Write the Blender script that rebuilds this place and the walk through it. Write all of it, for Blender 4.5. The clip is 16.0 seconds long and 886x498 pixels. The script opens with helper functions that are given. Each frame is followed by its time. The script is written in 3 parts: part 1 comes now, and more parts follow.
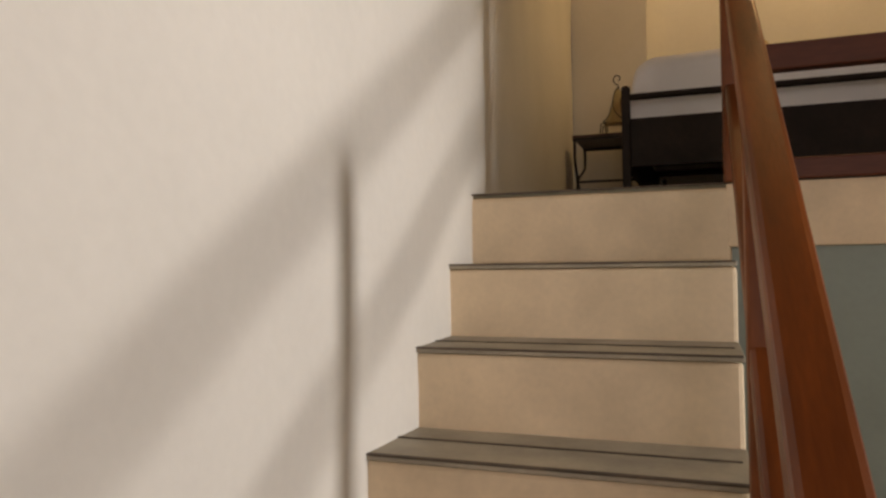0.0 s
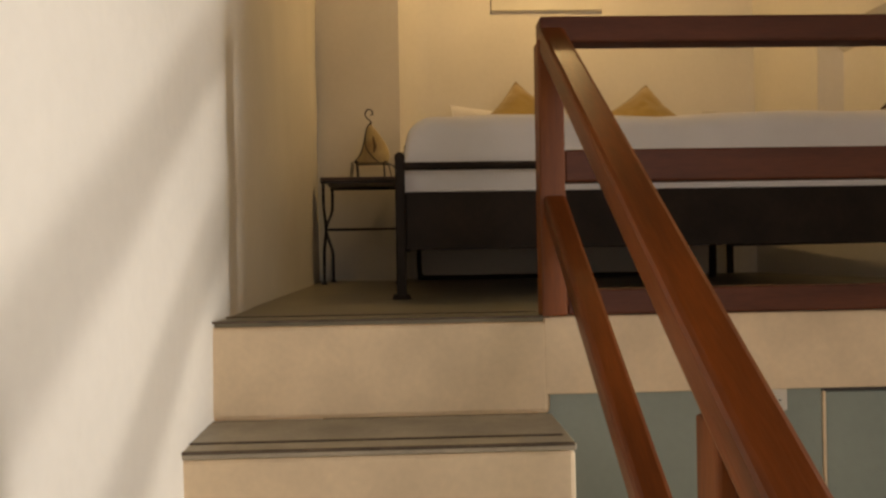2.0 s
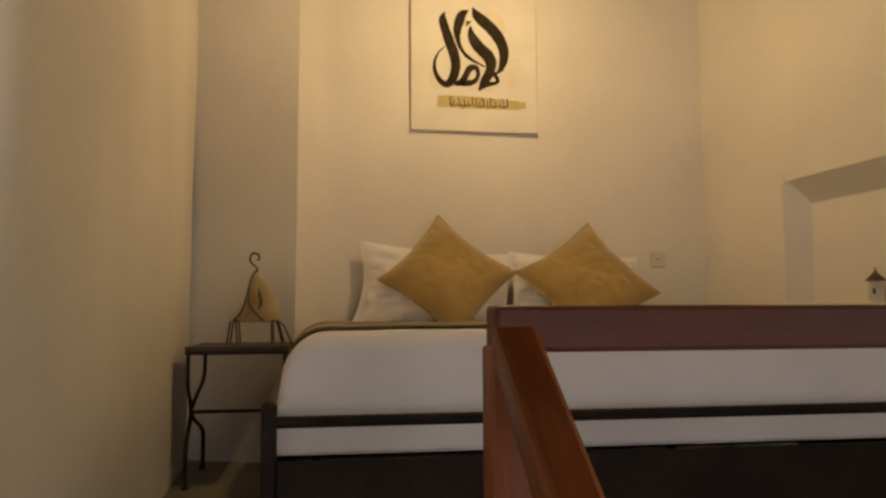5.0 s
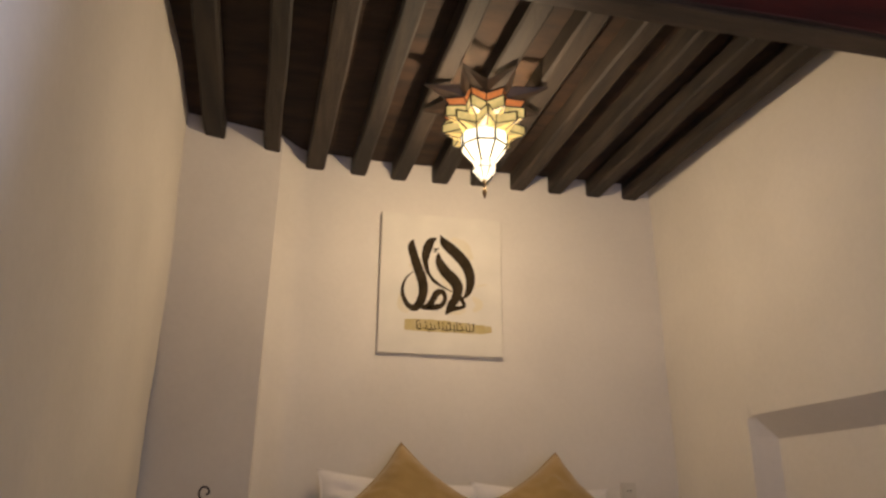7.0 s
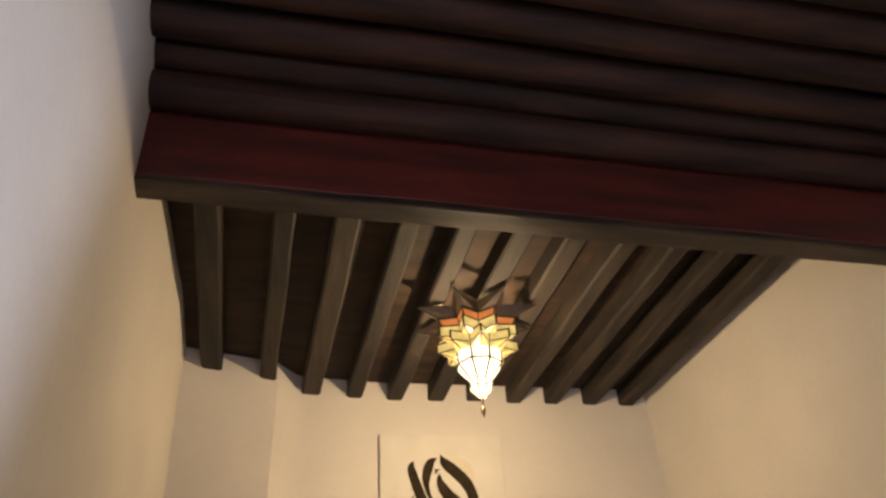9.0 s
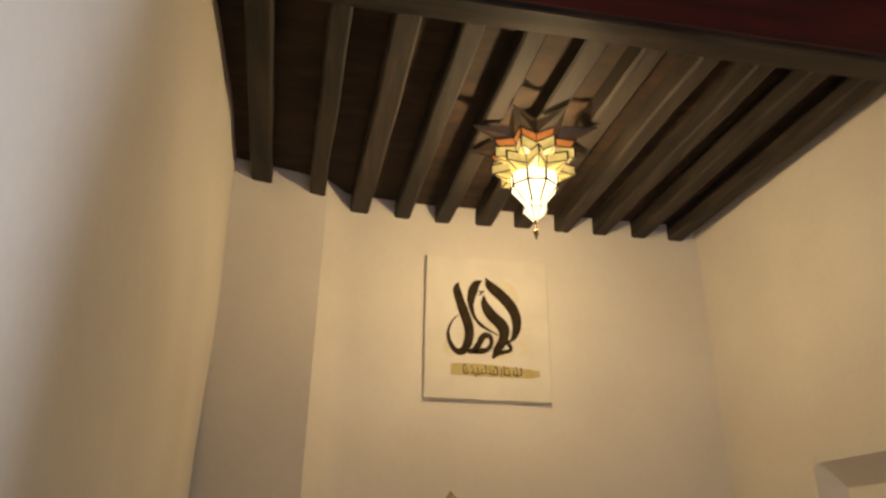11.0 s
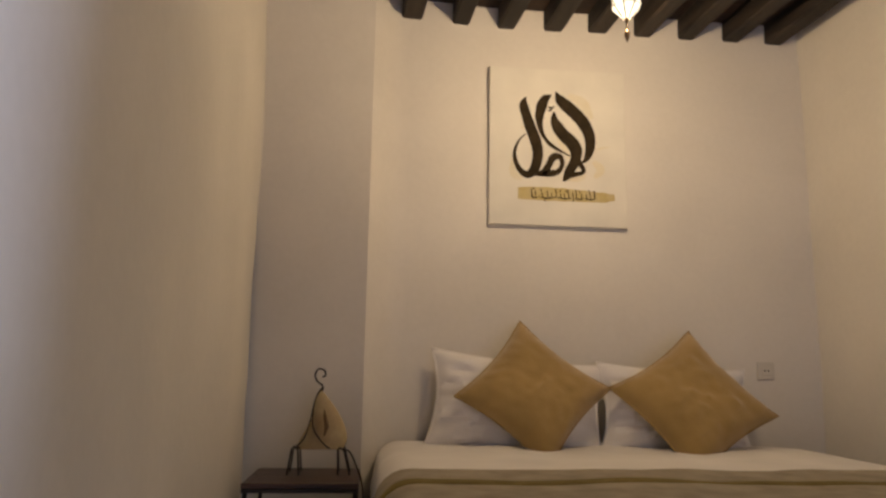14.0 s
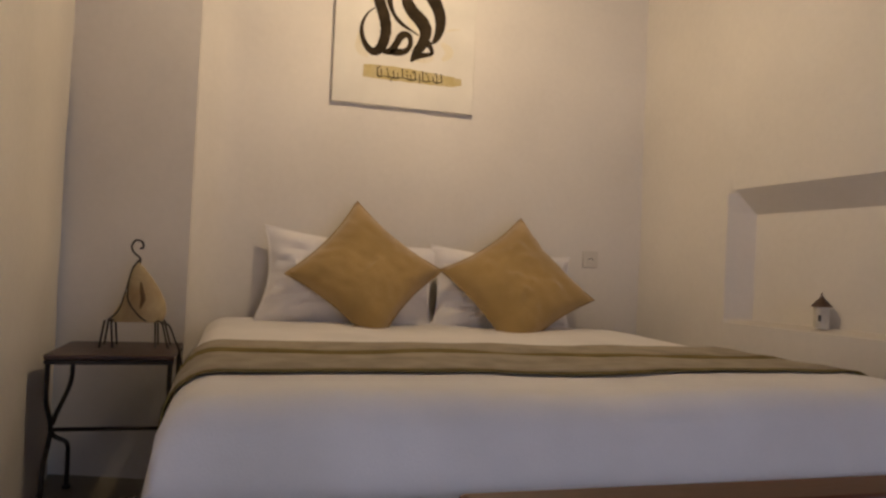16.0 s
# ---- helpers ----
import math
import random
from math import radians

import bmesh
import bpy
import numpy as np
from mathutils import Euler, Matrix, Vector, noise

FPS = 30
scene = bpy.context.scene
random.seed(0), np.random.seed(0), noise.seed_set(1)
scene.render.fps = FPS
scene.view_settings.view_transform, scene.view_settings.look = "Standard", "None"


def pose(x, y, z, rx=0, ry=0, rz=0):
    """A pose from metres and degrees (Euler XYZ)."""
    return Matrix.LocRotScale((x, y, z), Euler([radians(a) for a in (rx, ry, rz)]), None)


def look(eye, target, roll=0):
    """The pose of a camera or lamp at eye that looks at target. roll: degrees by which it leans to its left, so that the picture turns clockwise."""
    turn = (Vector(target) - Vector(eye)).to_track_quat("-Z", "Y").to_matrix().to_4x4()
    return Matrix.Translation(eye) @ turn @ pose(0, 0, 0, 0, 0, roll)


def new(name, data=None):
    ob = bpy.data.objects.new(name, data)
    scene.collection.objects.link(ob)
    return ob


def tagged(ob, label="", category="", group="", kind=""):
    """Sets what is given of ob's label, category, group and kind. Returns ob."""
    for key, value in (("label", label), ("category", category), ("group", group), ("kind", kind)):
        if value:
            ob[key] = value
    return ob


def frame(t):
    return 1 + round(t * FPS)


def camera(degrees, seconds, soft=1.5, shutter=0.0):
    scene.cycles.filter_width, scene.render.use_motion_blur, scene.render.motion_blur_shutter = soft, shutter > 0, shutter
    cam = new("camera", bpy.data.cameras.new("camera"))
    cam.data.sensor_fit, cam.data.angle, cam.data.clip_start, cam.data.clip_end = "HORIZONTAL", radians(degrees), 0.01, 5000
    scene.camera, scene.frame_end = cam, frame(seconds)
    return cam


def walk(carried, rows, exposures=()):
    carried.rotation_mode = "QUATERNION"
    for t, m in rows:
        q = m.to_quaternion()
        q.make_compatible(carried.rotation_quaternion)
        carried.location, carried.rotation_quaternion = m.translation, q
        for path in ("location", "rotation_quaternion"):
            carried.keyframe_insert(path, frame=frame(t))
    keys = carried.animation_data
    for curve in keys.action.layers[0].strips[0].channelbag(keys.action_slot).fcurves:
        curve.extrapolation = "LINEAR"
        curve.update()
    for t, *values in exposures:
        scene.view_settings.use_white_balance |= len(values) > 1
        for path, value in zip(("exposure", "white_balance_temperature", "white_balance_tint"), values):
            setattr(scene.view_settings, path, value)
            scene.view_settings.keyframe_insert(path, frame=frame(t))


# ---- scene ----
cam = camera(63.0, 16.0, soft=2.6)
PATH = [
    (0, (0.636, -2.028, -0.224), (-0.047, -0.149, -0.162), -0.6),
    (0.5, (0.524, -2.003, -0.124), (0.141, -0.04, -0.082), -0.6),
    (1, (0.49, -1.9, -0.058), (0.346, 0.095, -0.057), -0.6),
    (1.5, (0.462, -1.664, 0.034), (0.473, 0.336, 0.034), -0.5),
    (2, (0.429, -1.532, 0.135), (0.493, 0.467, 0.149), -1.0),
    (2.5, (0.412, -1.379, 0.231), (0.491, 0.619, 0.272), -2.7),
    (3, (0.43, -1.273, 0.351), (0.616, 0.717, 0.402), -2.9),
    (3.5, (0.478, -1.131, 0.428), (0.671, 0.859, 0.504), -1.7),
    (6, (0.523, -0.821, 0.726), (0.877, 1.122, 1.039), 0.5),
    (6.5, (0.546, -0.856, 0.756), (0.881, 1.066, 1.198), 1.2),
    (7, (0.536, -0.896, 0.774), (0.88, 0.949, 1.465), 0.5),
    (7.5, (0.52, -0.944, 0.795), (0.883, 0.756, 1.785), -1.1),
    (8, (0.495, -0.988, 0.798), (0.853, 0.575, 1.993), -3.3),
    (10.5, (0.483, -0.875, 0.809), (0.791, 0.799, 1.86), -2.1),
    (11, (0.435, -0.835, 0.77), (0.706, 0.974, 1.579), 0.8),
    (11.5, (0.421, -0.771, 0.753), (0.687, 1.097, 1.414), 2.1),
    (12, (0.432, -0.645, 0.831), (0.644, 1.246, 1.448), 2.2),
    (12.5, (0.393, -0.57, 0.903), (0.5, 1.34, 1.486), 1.5),
    (13, (0.324, -0.549, 0.892), (0.419, 1.379, 1.417), 0.7),
    (13.5, (0.314, -0.533, 0.876), (0.442, 1.416, 1.303), 0.8),
    (14, (0.355, -0.527, 0.856), (0.548, 1.435, 1.197), 0.9),
    (14.5, (0.399, -0.524, 0.854), (0.676, 1.439, 1.118), 1.1),
    (15, (0.475, -0.554, 0.84), (0.829, 1.404, 1.041), 1.4),
    (15.5, (0.516, -0.544, 0.78), (0.991, 1.392, 0.949), 2.2),
    (16, (0.511, -0.523, 0.813), (1.055, 1.401, 0.87), 2.5),
]
walk(cam, [(t, look(e, g, r)) for t, e, g, r in PATH],
     [(0, 0.10, 8600, 4), (1.5, 0.27, 9400, 3), (2.5, 0.40, 9300, 1), (3.7, 0.58, 9400, -4), (5.9, 0.10, 6500, 8), (8.2, 0.25, 5900, 11), (10.4, 0.37, 7600, -3), (11.5, 0.08, 6400, 7), (13, 0.06, 6100, 8), (16, 0.33, 5800, 9)])

# ---- exposure and light ----
world = bpy.data.worlds.new("world")
scene.world = world
world.use_nodes = True
wn = world.node_tree
sky = wn.nodes.new("ShaderNodeTexSky")
sky.sky_type = 'NISHITA'
sky.sun_disc = False
sky.sun_elevation = radians(40)
sky.sun_rotation = radians(70)
wn.links.new(sky.outputs[0], wn.nodes["Background"].inputs[0])
wn.nodes["Background"].inputs[1].default_value = 0.085


def lamp(name, kind, m, energy, colour, size=0.1, size_y=None, spread=180):
    d = bpy.data.lights.new(name, kind)
    d.energy, d.color = energy, colour
    if kind == 'AREA':
        d.shape, d.size, d.size_y, d.spread = 'RECTANGLE', size, size_y or size, radians(spread)
    else:
        d.shadow_soft_size = size
    ob = new(name, d)
    ob.matrix_world = m
    return ob


# bulb of the ceiling lantern, daylight from outside the stair window, added fill at hall's end
LX, LY = 1.185, 1.681
lamp("lantern_bulb_light", 'POINT', pose(LX, LY, 2.085), 23, (1.0, 0.69, 0.39), 0.03)
lamp("stair_window_light", 'AREA', look((5.0, -0.92, 0.10), (0.0, -0.92, 0.30)), 35.0, (0.74, 0.78, 1.0), 0.34, 1.1, 80)
lamp("hall_fill_light", 'AREA', look((1.45, -3.85, 0.45), (1.1, 0.0, 0.8)), 21, (0.88, 0.79, 1.0), 1.2, 1.8)


# ---- materials ----
def mat(name, base, rough=0.6, var=0.12, scale=6.0, fine=60.0, bump=0.15, stretch=(1, 1, 1), metal=0.0,
        tint=None, tint_at=0.5, spec=0.5, random_amount=0.0, sheen=0.0, dist=0.004, detail=6):
    m = bpy.data.materials.new(name)
    m.use_nodes = True
    nt = m.node_tree
    n, l = nt.nodes, nt.links
    b = n["Principled BSDF"]
    tc = n.new("ShaderNodeTexCoord")
    mp = n.new("ShaderNodeMapping")
    mp.inputs["Scale"].default_value = stretch
    l.new(tc.outputs["Object"], mp.inputs[0])
    big = n.new("ShaderNodeTexNoise")
    big.inputs["Scale"].default_value = scale
    big.inputs["Detail"].default_value = detail
    l.new(mp.outputs[0], big.inputs["Vector"])
    small = n.new("ShaderNodeTexNoise")
    small.inputs["Scale"].default_value = fine
    small.inputs["Detail"].default_value = 4
    l.new(mp.outputs[0], small.inputs["Vector"])
    ramp = n.new("ShaderNodeValToRGB")
    dark = [max(0, c * (1 - var * 1.6)) for c in base]
    lite = [min(1, c * (1 + var)) for c in base]
    if tint:
        dark = list(tint)
    ramp.color_ramp.elements[0].position = tint_at - 0.2
    ramp.color_ramp.elements[1].position = tint_at + 0.2
    ramp.color_ramp.elements[0].color = (*dark, 1)
    ramp.color_ramp.elements[1].color = (*lite, 1)
    l.new(big.outputs["Fac"], ramp.inputs[0])
    mix = n.new("ShaderNodeMix")
    mix.data_type, mix.blend_type = 'RGBA', 'MULTIPLY'
    mix.inputs[0].default_value = min(1.0, var * 2.0)
    l.new(ramp.outputs[0], mix.inputs[6])
    sr = n.new("ShaderNodeMapRange")
    sr.inputs[3].default_value, sr.inputs[4].default_value = 0.55, 1.35
    l.new(small.outputs["Fac"], sr.inputs[0])
    l.new(sr.outputs[0], mix.inputs[7])
    out = mix.outputs[2]
    if random_amount:
        info = n.new("ShaderNodeObjectInfo")
        rr = n.new("ShaderNodeMapRange")
        rr.inputs[3].default_value, rr.inputs[4].default_value = 1 - random_amount, 1 + random_amount
        l.new(info.outputs["Random"], rr.inputs[0])
        mx = n.new("ShaderNodeMix")
        mx.data_type, mx.blend_type = 'RGBA', 'MULTIPLY'
        mx.inputs[0].default_value = 1
        l.new(out, mx.inputs[6])
        l.new(rr.outputs[0], mx.inputs[7])
        out = mx.outputs[2]
    l.new(out, b.inputs["Base Color"])
    b.inputs["Roughness"].default_value = rough
    b.inputs["Metallic"].default_value = metal
    b.inputs["Specular IOR Level"].default_value = spec
    if sheen:
        b.inputs["Sheen Weight"].default_value = sheen
    if bump:
        bp = n.new("ShaderNodeBump")
        bp.inputs["Strength"].default_value = bump
        bp.inputs["Distance"].default_value = dist
        add = n.new("ShaderNodeMath")
        add.operation = 'ADD'
        l.new(big.outputs["Fac"], add.inputs[0])
        l.new(small.outputs["Fac"], add.inputs[1])
        l.new(add.outputs[0], bp.inputs["Height"])
        l.new(bp.outputs[0], b.inputs["Normal"])
    return m


def glass_glow(name, colour, strength, base):
    m = bpy.data.materials.new(name)
    m.use_nodes = True
    n, l = m.node_tree.nodes, m.node_tree.links
    b = n["Principled BSDF"]
    tc = n.new("ShaderNodeTexCoord")
    no = n.new("ShaderNodeTexNoise")
    no.inputs["Scale"].default_value = 22
    l.new(tc.outputs["Object"], no.inputs["Vector"])
    r = n.new("ShaderNodeValToRGB")
    r.color_ramp.elements[0].position, r.color_ramp.elements[1].position = 0.3, 0.7
    r.color_ramp.elements[0].color = (*[c * 0.6 for c in colour], 1)
    r.color_ramp.elements[1].color = (*colour, 1)
    l.new(no.outputs["Fac"], r.inputs[0])
    l.new(r.outputs[0], b.inputs["Emission Color"])
    b.inputs["Emission Strength"].default_value = strength
    b.inputs["Base Color"].default_value = (*base, 1)
    b.inputs["Roughness"].default_value = 0.25
    return m


PLASTER = mat("lime_plaster", (0.70, 0.66, 0.59), 0.85, 0.05, 1.6, 40, 0.10, spec=0.2, dist=0.006)
CREAM = mat("cream_painted_render", (0.74, 0.58, 0.39), 0.7, 0.10, 5, 70, 0.07, spec=0.3)
TREAD = mat("worn_cement_tread", (0.36, 0.31, 0.23), 0.55, 0.18, 7, 90, 0.2)
FLOOR = mat("polished_cement_floor", (0.225, 0.20, 0.135), 0.40, 0.18, 2.5, 50, 0.08)
STRIP = mat("dark_strip", (0.10, 0.07, 0.045), 0.7, 0.3, 20, 120, 0.2)
TEAL = mat("grey_green_paint", (0.255, 0.295, 0.255), 0.55, 0.08, 3, 60, 0.1)
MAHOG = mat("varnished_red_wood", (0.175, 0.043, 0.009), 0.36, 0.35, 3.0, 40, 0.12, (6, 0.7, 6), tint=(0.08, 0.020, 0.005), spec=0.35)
# same wood, base darkened to put the platform rails' shade into the colour
MAHOGX = mat("varnished_red_wood_crosswise_shaded", (0.085, 0.024, 0.010), 0.48, 0.35, 3.0, 40, 0.12, (0.7, 6, 6), tint=(0.060, 0.015, 0.006), spec=0.25)
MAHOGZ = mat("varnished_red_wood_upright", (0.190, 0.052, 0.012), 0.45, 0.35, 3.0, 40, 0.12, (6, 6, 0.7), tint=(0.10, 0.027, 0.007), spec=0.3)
BEAM = mat("aged_ceiling_beam", (0.026, 0.018, 0.012), 0.72, 0.55, 4, 45, 0.6, (7, 0.8, 7), random_amount=0.3)
BOARD = mat("dark_ceiling_board", (0.032, 0.016, 0.008), 0.8, 0.5, 4, 40, 0.5, (1.2, 4, 4))
REDBEAM = mat("red_stained_fascia", (0.10, 0.016, 0.010), 0.5, 0.45, 2.6, 40, 0.4, (0.8, 6, 6), tint=(0.045, 0.012, 0.008))
LIP = mat("worn_brown_beam_edge", (0.055, 0.036, 0.022), 0.6, 0.5, 3, 40, 0.4, (0.8, 6, 6))
LOG = mat("dark_ceiling_log", (0.042, 0.016, 0.009), 0.7, 0.5, 3, 35, 0.5, (0.8, 6, 6), random_amount=0.3)
IRON = mat("blackened_iron", (0.022, 0.017, 0.014), 0.45, 0.3, 12, 80, 0.2, metal=0.3)
BEDIRON = mat("dark_brown_bed_frame", (0.022, 0.014, 0.009), 0.65, 0.3, 6, 60, 0.15, spec=0.2)
NSTOP = mat("dark_stained_top", (0.06, 0.030, 0.018), 0.4, 0.4, 4, 50, 0.2, (1, 6, 6))
LINEN = mat("white_cotton", (0.80, 0.77, 0.74), 0.9, 0.04, 5, 220, 0.18, spec=0.15, sheen=0.2)
RUNNER = mat("beige_runner_weave", (0.37, 0.325, 0.25), 0.95, 0.12, 14, 300, 0.5, spec=0.1)
RUNDARK = mat("olive_stripe_and_edge_shadow", (0.21, 0.165, 0.065), 0.95, 0.15, 14, 300, 0.5, spec=0.1)
VELVET = mat("mustard_velvet", (0.38, 0.255, 0.09), 0.85, 0.12, 5, 200, 0.25, spec=0.15, sheen=0.5)
CANVAS = mat("off_white_canvas", (0.70, 0.67, 0.59), 0.8, 0.05, 5, 240, 0.25, spec=0.2)
INK = mat("black_brush_ink", (0.040, 0.029, 0.016), 0.9, 0.25, 18, 90, 0.1, spec=0.1)
WASH = mat("pale_ochre_wash", (0.60, 0.54, 0.38), 0.8, 0.08, 9, 120, 0.1, tint=(0.69, 0.65, 0.55))
GOLD = mat("gold_ochre_wash", (0.36, 0.28, 0.09), 0.7, 0.25, 14, 90, 0.1, tint=(0.52, 0.44, 0.24))
PLASTIC = mat("white_plastic", (0.62, 0.58, 0.50), 0.4, 0.03, 6, 60, 0)
# dark colour for the shade inside gaps and holes, on solid parts
SLOT = mat("painted_slot_shade", (0.05, 0.045, 0.04), 0.6, 0.1)
HIDE = mat("stretched_hide", (0.40, 0.33, 0.18), 0.6, 0.2, 8, 60, 0.2, tint=(0.30, 0.20, 0.09))
HENNA = mat("henna_mark", (0.14, 0.08, 0.03), 0.7, 0.2)
CLAY = mat("whitewashed_clay", (0.60, 0.56, 0.47), 0.8, 0.12, 18, 90, 0.3)
CLAYROOF = mat("rusty_tin_roof", (0.10, 0.055, 0.030), 0.6, 0.4, 25, 90, 0.3)
BRASS = mat("dark_brass", (0.16, 0.10, 0.045), 0.45, 0.3, 20, 90, 0.1, metal=0.7)
GL_WHITE = glass_glow("lit_white_glass", (1.0, 0.84, 0.56), 2.3, (0.8, 0.75, 0.6))
GL_YELLOW = glass_glow("amber_glass", (1.0, 0.68, 0.22), 0.80, (0.10, 0.07, 0.02))
GL_ORANGE = glass_glow("orange_glass", (1.0, 0.30, 0.07), 0.5, (0.25, 0.09, 0.03))
GL_SMOKE = mat("smoky_glass", (0.028, 0.018, 0.012), 0.35, 0.5, 14, 60, 0.1)


# ---- building helpers ----
def part(name, bm, material, parent=None, label="", smooth=False, m=None):
    bmesh.ops.recalc_face_normals(bm, faces=bm.faces[:])
    me = bpy.data.meshes.new(name)
    if smooth:
        for e in bm.edges:
            if len(e.link_faces) == 2 and e.calc_face_angle(0) > 0.62:
                e.smooth = False
    bm.to_mesh(me)
    bm.free()
    me.materials.append(material)
    if smooth:
        me.polygons.foreach_set("use_smooth", [True] * len(me.polygons))
    ob = new(name, me)
    if parent:
        ob.parent = parent
    if m is not None:
        ob.matrix_basis = m
    if label:
        ob["label"] = label
    return ob


def thing(name, x, y, z, label, category, group="", kind=""):
    ob = new(name)
    ob.location = (x, y, z)
    return tagged(ob, label, category, group, kind)


def box(x0, y0, z0, x1, y1, z1, bevel=0.0, seg=2, bm=None):
    bm = bm or bmesh.new()
    made = bmesh.ops.create_cube(bm, size=1)["verts"]
    for v in made:
        v.co = Vector((x0 + (v.co.x + 0.5) * (x1 - x0), y0 + (v.co.y + 0.5) * (y1 - y0), z0 + (v.co.z + 0.5) * (z1 - z0)))
    if bevel:
        edges = list({e for v in made for e in v.link_edges})
        bmesh.ops.bevel(bm, geom=edges, offset=bevel, segments=seg, affect='EDGES', profile=0.5)
    return bm


def tube(points, r, sides=8, taper=None):
    """A rod along points, closed at both ends."""
    bm = bmesh.new()
    pts = [Vector(p) for p in points]
    rings = []
    up = Vector((0.13, 0.21, 0.97))
    for i, p in enumerate(pts):
        d = (pts[min(i + 1, len(pts) - 1)] - pts[max(i - 1, 0)]).normalized()
        a = d.cross(up)
        if a.length < 0.1:
            a = d.cross(Vector((1, 0, 0)))
        a.normalize()
        b = d.cross(a)
        rr = r * (taper[i] if taper else 1)
        rings.append([bm.verts.new(p + rr * (math.cos(k * math.tau / sides) * a + math.sin(k * math.tau / sides) * b)) for k in range(sides)])
    for r0, r1 in zip(rings, rings[1:]):
        for k in range(sides):
            bm.faces.new((r0[k], r0[(k + 1) % sides], r1[(k + 1) % sides], r1[k]))
    bm.faces.new(rings[0])
    bm.faces.new(rings[-1])
    return bm


def smooth_path(ctrl, n=8):
    """Catmull-Rom through the control points (any dimension)."""
    c = [np.array(p, float) for p in ctrl]
    c = [2 * c[0] - c[1]] + c + [2 * c[-1] - c[-2]]
    out = []
    for i in range(1, len(c) - 2):
        for k in range(n):
            t = k / n
            out.append(0.5 * (2 * c[i] + (c[i + 1] - c[i - 1]) * t + (2 * c[i - 1] - 5 * c[i] + 4 * c[i + 1] - c[i + 2]) * t * t
                              + (3 * c[i] - c[i - 1] - 3 * c[i + 1] + c[i + 2]) * t ** 3))
    out.append(c[-2])
    return out


def sheet(us, vs, place, back):
    """A solid sheet: place(u, v) over the grid, closed at the edges with a flat back at place + back."""
    bm = bmesh.new()
    back = Vector(back)
    g = [[bm.verts.new(place(u, v)) for v in vs] for u in us]
    for i in range(len(us) - 1):
        for j in range(len(vs) - 1):
            bm.faces.new((g[i][j], g[i + 1][j], g[i + 1][j + 1], g[i][j + 1]))
    rim = [g[i][0] for i in range(len(us))] + [g[-1][j] for j in range(1, len(vs))] + \
          [g[i][-1] for i in range(len(us) - 2, -1, -1)] + [g[0][j] for j in range(len(vs) - 2, 0, -1)]
    far = [bm.verts.new(v.co + back) for v in rim]
    for k in range(len(rim)):
        q = (k + 1) % len(rim)
        bm.faces.new((rim[k], rim[q], far[q], far[k]))
    bm.faces.new(far)
    return bm


def wob(x, y, z, s, amp):
    return amp * noise.noise(Vector((x * s, y * s, z * s)))


def steps_between(a, b, d, extra=()):
    n = max(1, int(round(abs(b - a) / d)))
    return sorted(set([round(a + (b - a) * i / n, 4) for i in range(n + 1)] + [round(e, 4) for e in extra]))


# ---- structure ----
ZB = -1.92          # lower hall floor
ZT = 2.80


def left_x(y):
    """Plan of the uneven stair wall."""
    if y < 0:
        return 0.035 * min(1, -y / 0.5) - 0.01
    return -0.008 - 0.058 * ease(0.0, 1.5, y) - 0.050 * ramp(1.7, 2.42, y)


def right_x(y):
    return 2.37 + 0.075 * (2.575 - y) if y > 0.6 else 2.518 + 0.01 * (0.6 - y)


def ease(a, b, x):
    t = min(1, max(0, (x - a) / (b - a)))
    return t * t * (3 - 2 * t)


def ramp(a, b, x):
    return min(1, max(0, (x - a) / (b - a)))


def left_place(y, z):
    return (left_x(y) + wob(0, y, z, 1.3, 0.014) + wob(3, y, z, 5, 0.004), y, z)


def right_place(y, z):
    deep = 0.105 * min(ramp(0.70, 0.735, y), 1 - ramp(1.945, 1.985, y), ramp(0.650, 0.664, z), 1 - ramp(1.09, 1.186, z))
    return (right_x(y) + deep + wob(7, y, z, 1.3, 0.010) + wob(3, y, z, 5, 0.004), y, z)


ys = steps_between(-3.95, 2.42, 0.07)
tagged(part("wall_left", sheet(ys, steps_between(ZB, ZT, 0.08), left_place, (-0.3, 0, 0)), PLASTER, smooth=True),
       "uneven whitewashed plaster wall beside the stairs", "wall", kind="structure")
ys = steps_between(0.30, 2.62, 0.06, (0.70, 0.735, 1.945, 1.985))
zs = steps_between(-0.17, ZT, 0.07, (0.650, 0.664, 1.09, 1.186))
tagged(part("wall_right", sheet(ys, zs, right_place, (0.45, 0, 0)), PLASTER, smooth=True),
       "whitewashed plaster wall with a long recessed niche", "wall", kind="structure")


# the hall's right wall, with a window opening, in four butted pieces
def hall_wall(y0, y1, z0, z1):
    def place(y, z):
        lean = 0.14 * (min(max(z, WZ0), WZ1) - 0.45) if y == WY1 else 0.0
        return right_place(y + lean, z)
    return sheet(steps_between(y0, y1, 0.15), steps_between(z0, z1, 0.15), place, (0.45, 0, 0))


WY0, WY1, WZ0, WZ1 = -1.90, -0.36, -0.70, 1.30
for y0, y1, z0, z1 in ((-3.95, WY0, ZB, ZT), (WY1, 0.30, ZB, ZT), (WY0, WY1, ZB, WZ0), (WY0, WY1, WZ1, ZT)):
    tagged(part("wall_hall_right", hall_wall(y0, y1, z0, z1), PLASTER, smooth=True), "whitewashed plaster wall of the stair hall", "wall", kind="structure")


def back_place(x, z):
    return (x, 2.572 - 0.10 * max(0.0, 0.84 - x) - 0.14 * (1 - ease(0.30, 0.46, x)) + wob(x, 5, z, 1.3, 0.006) + wob(x, 2, z, 5, 0.002), z)


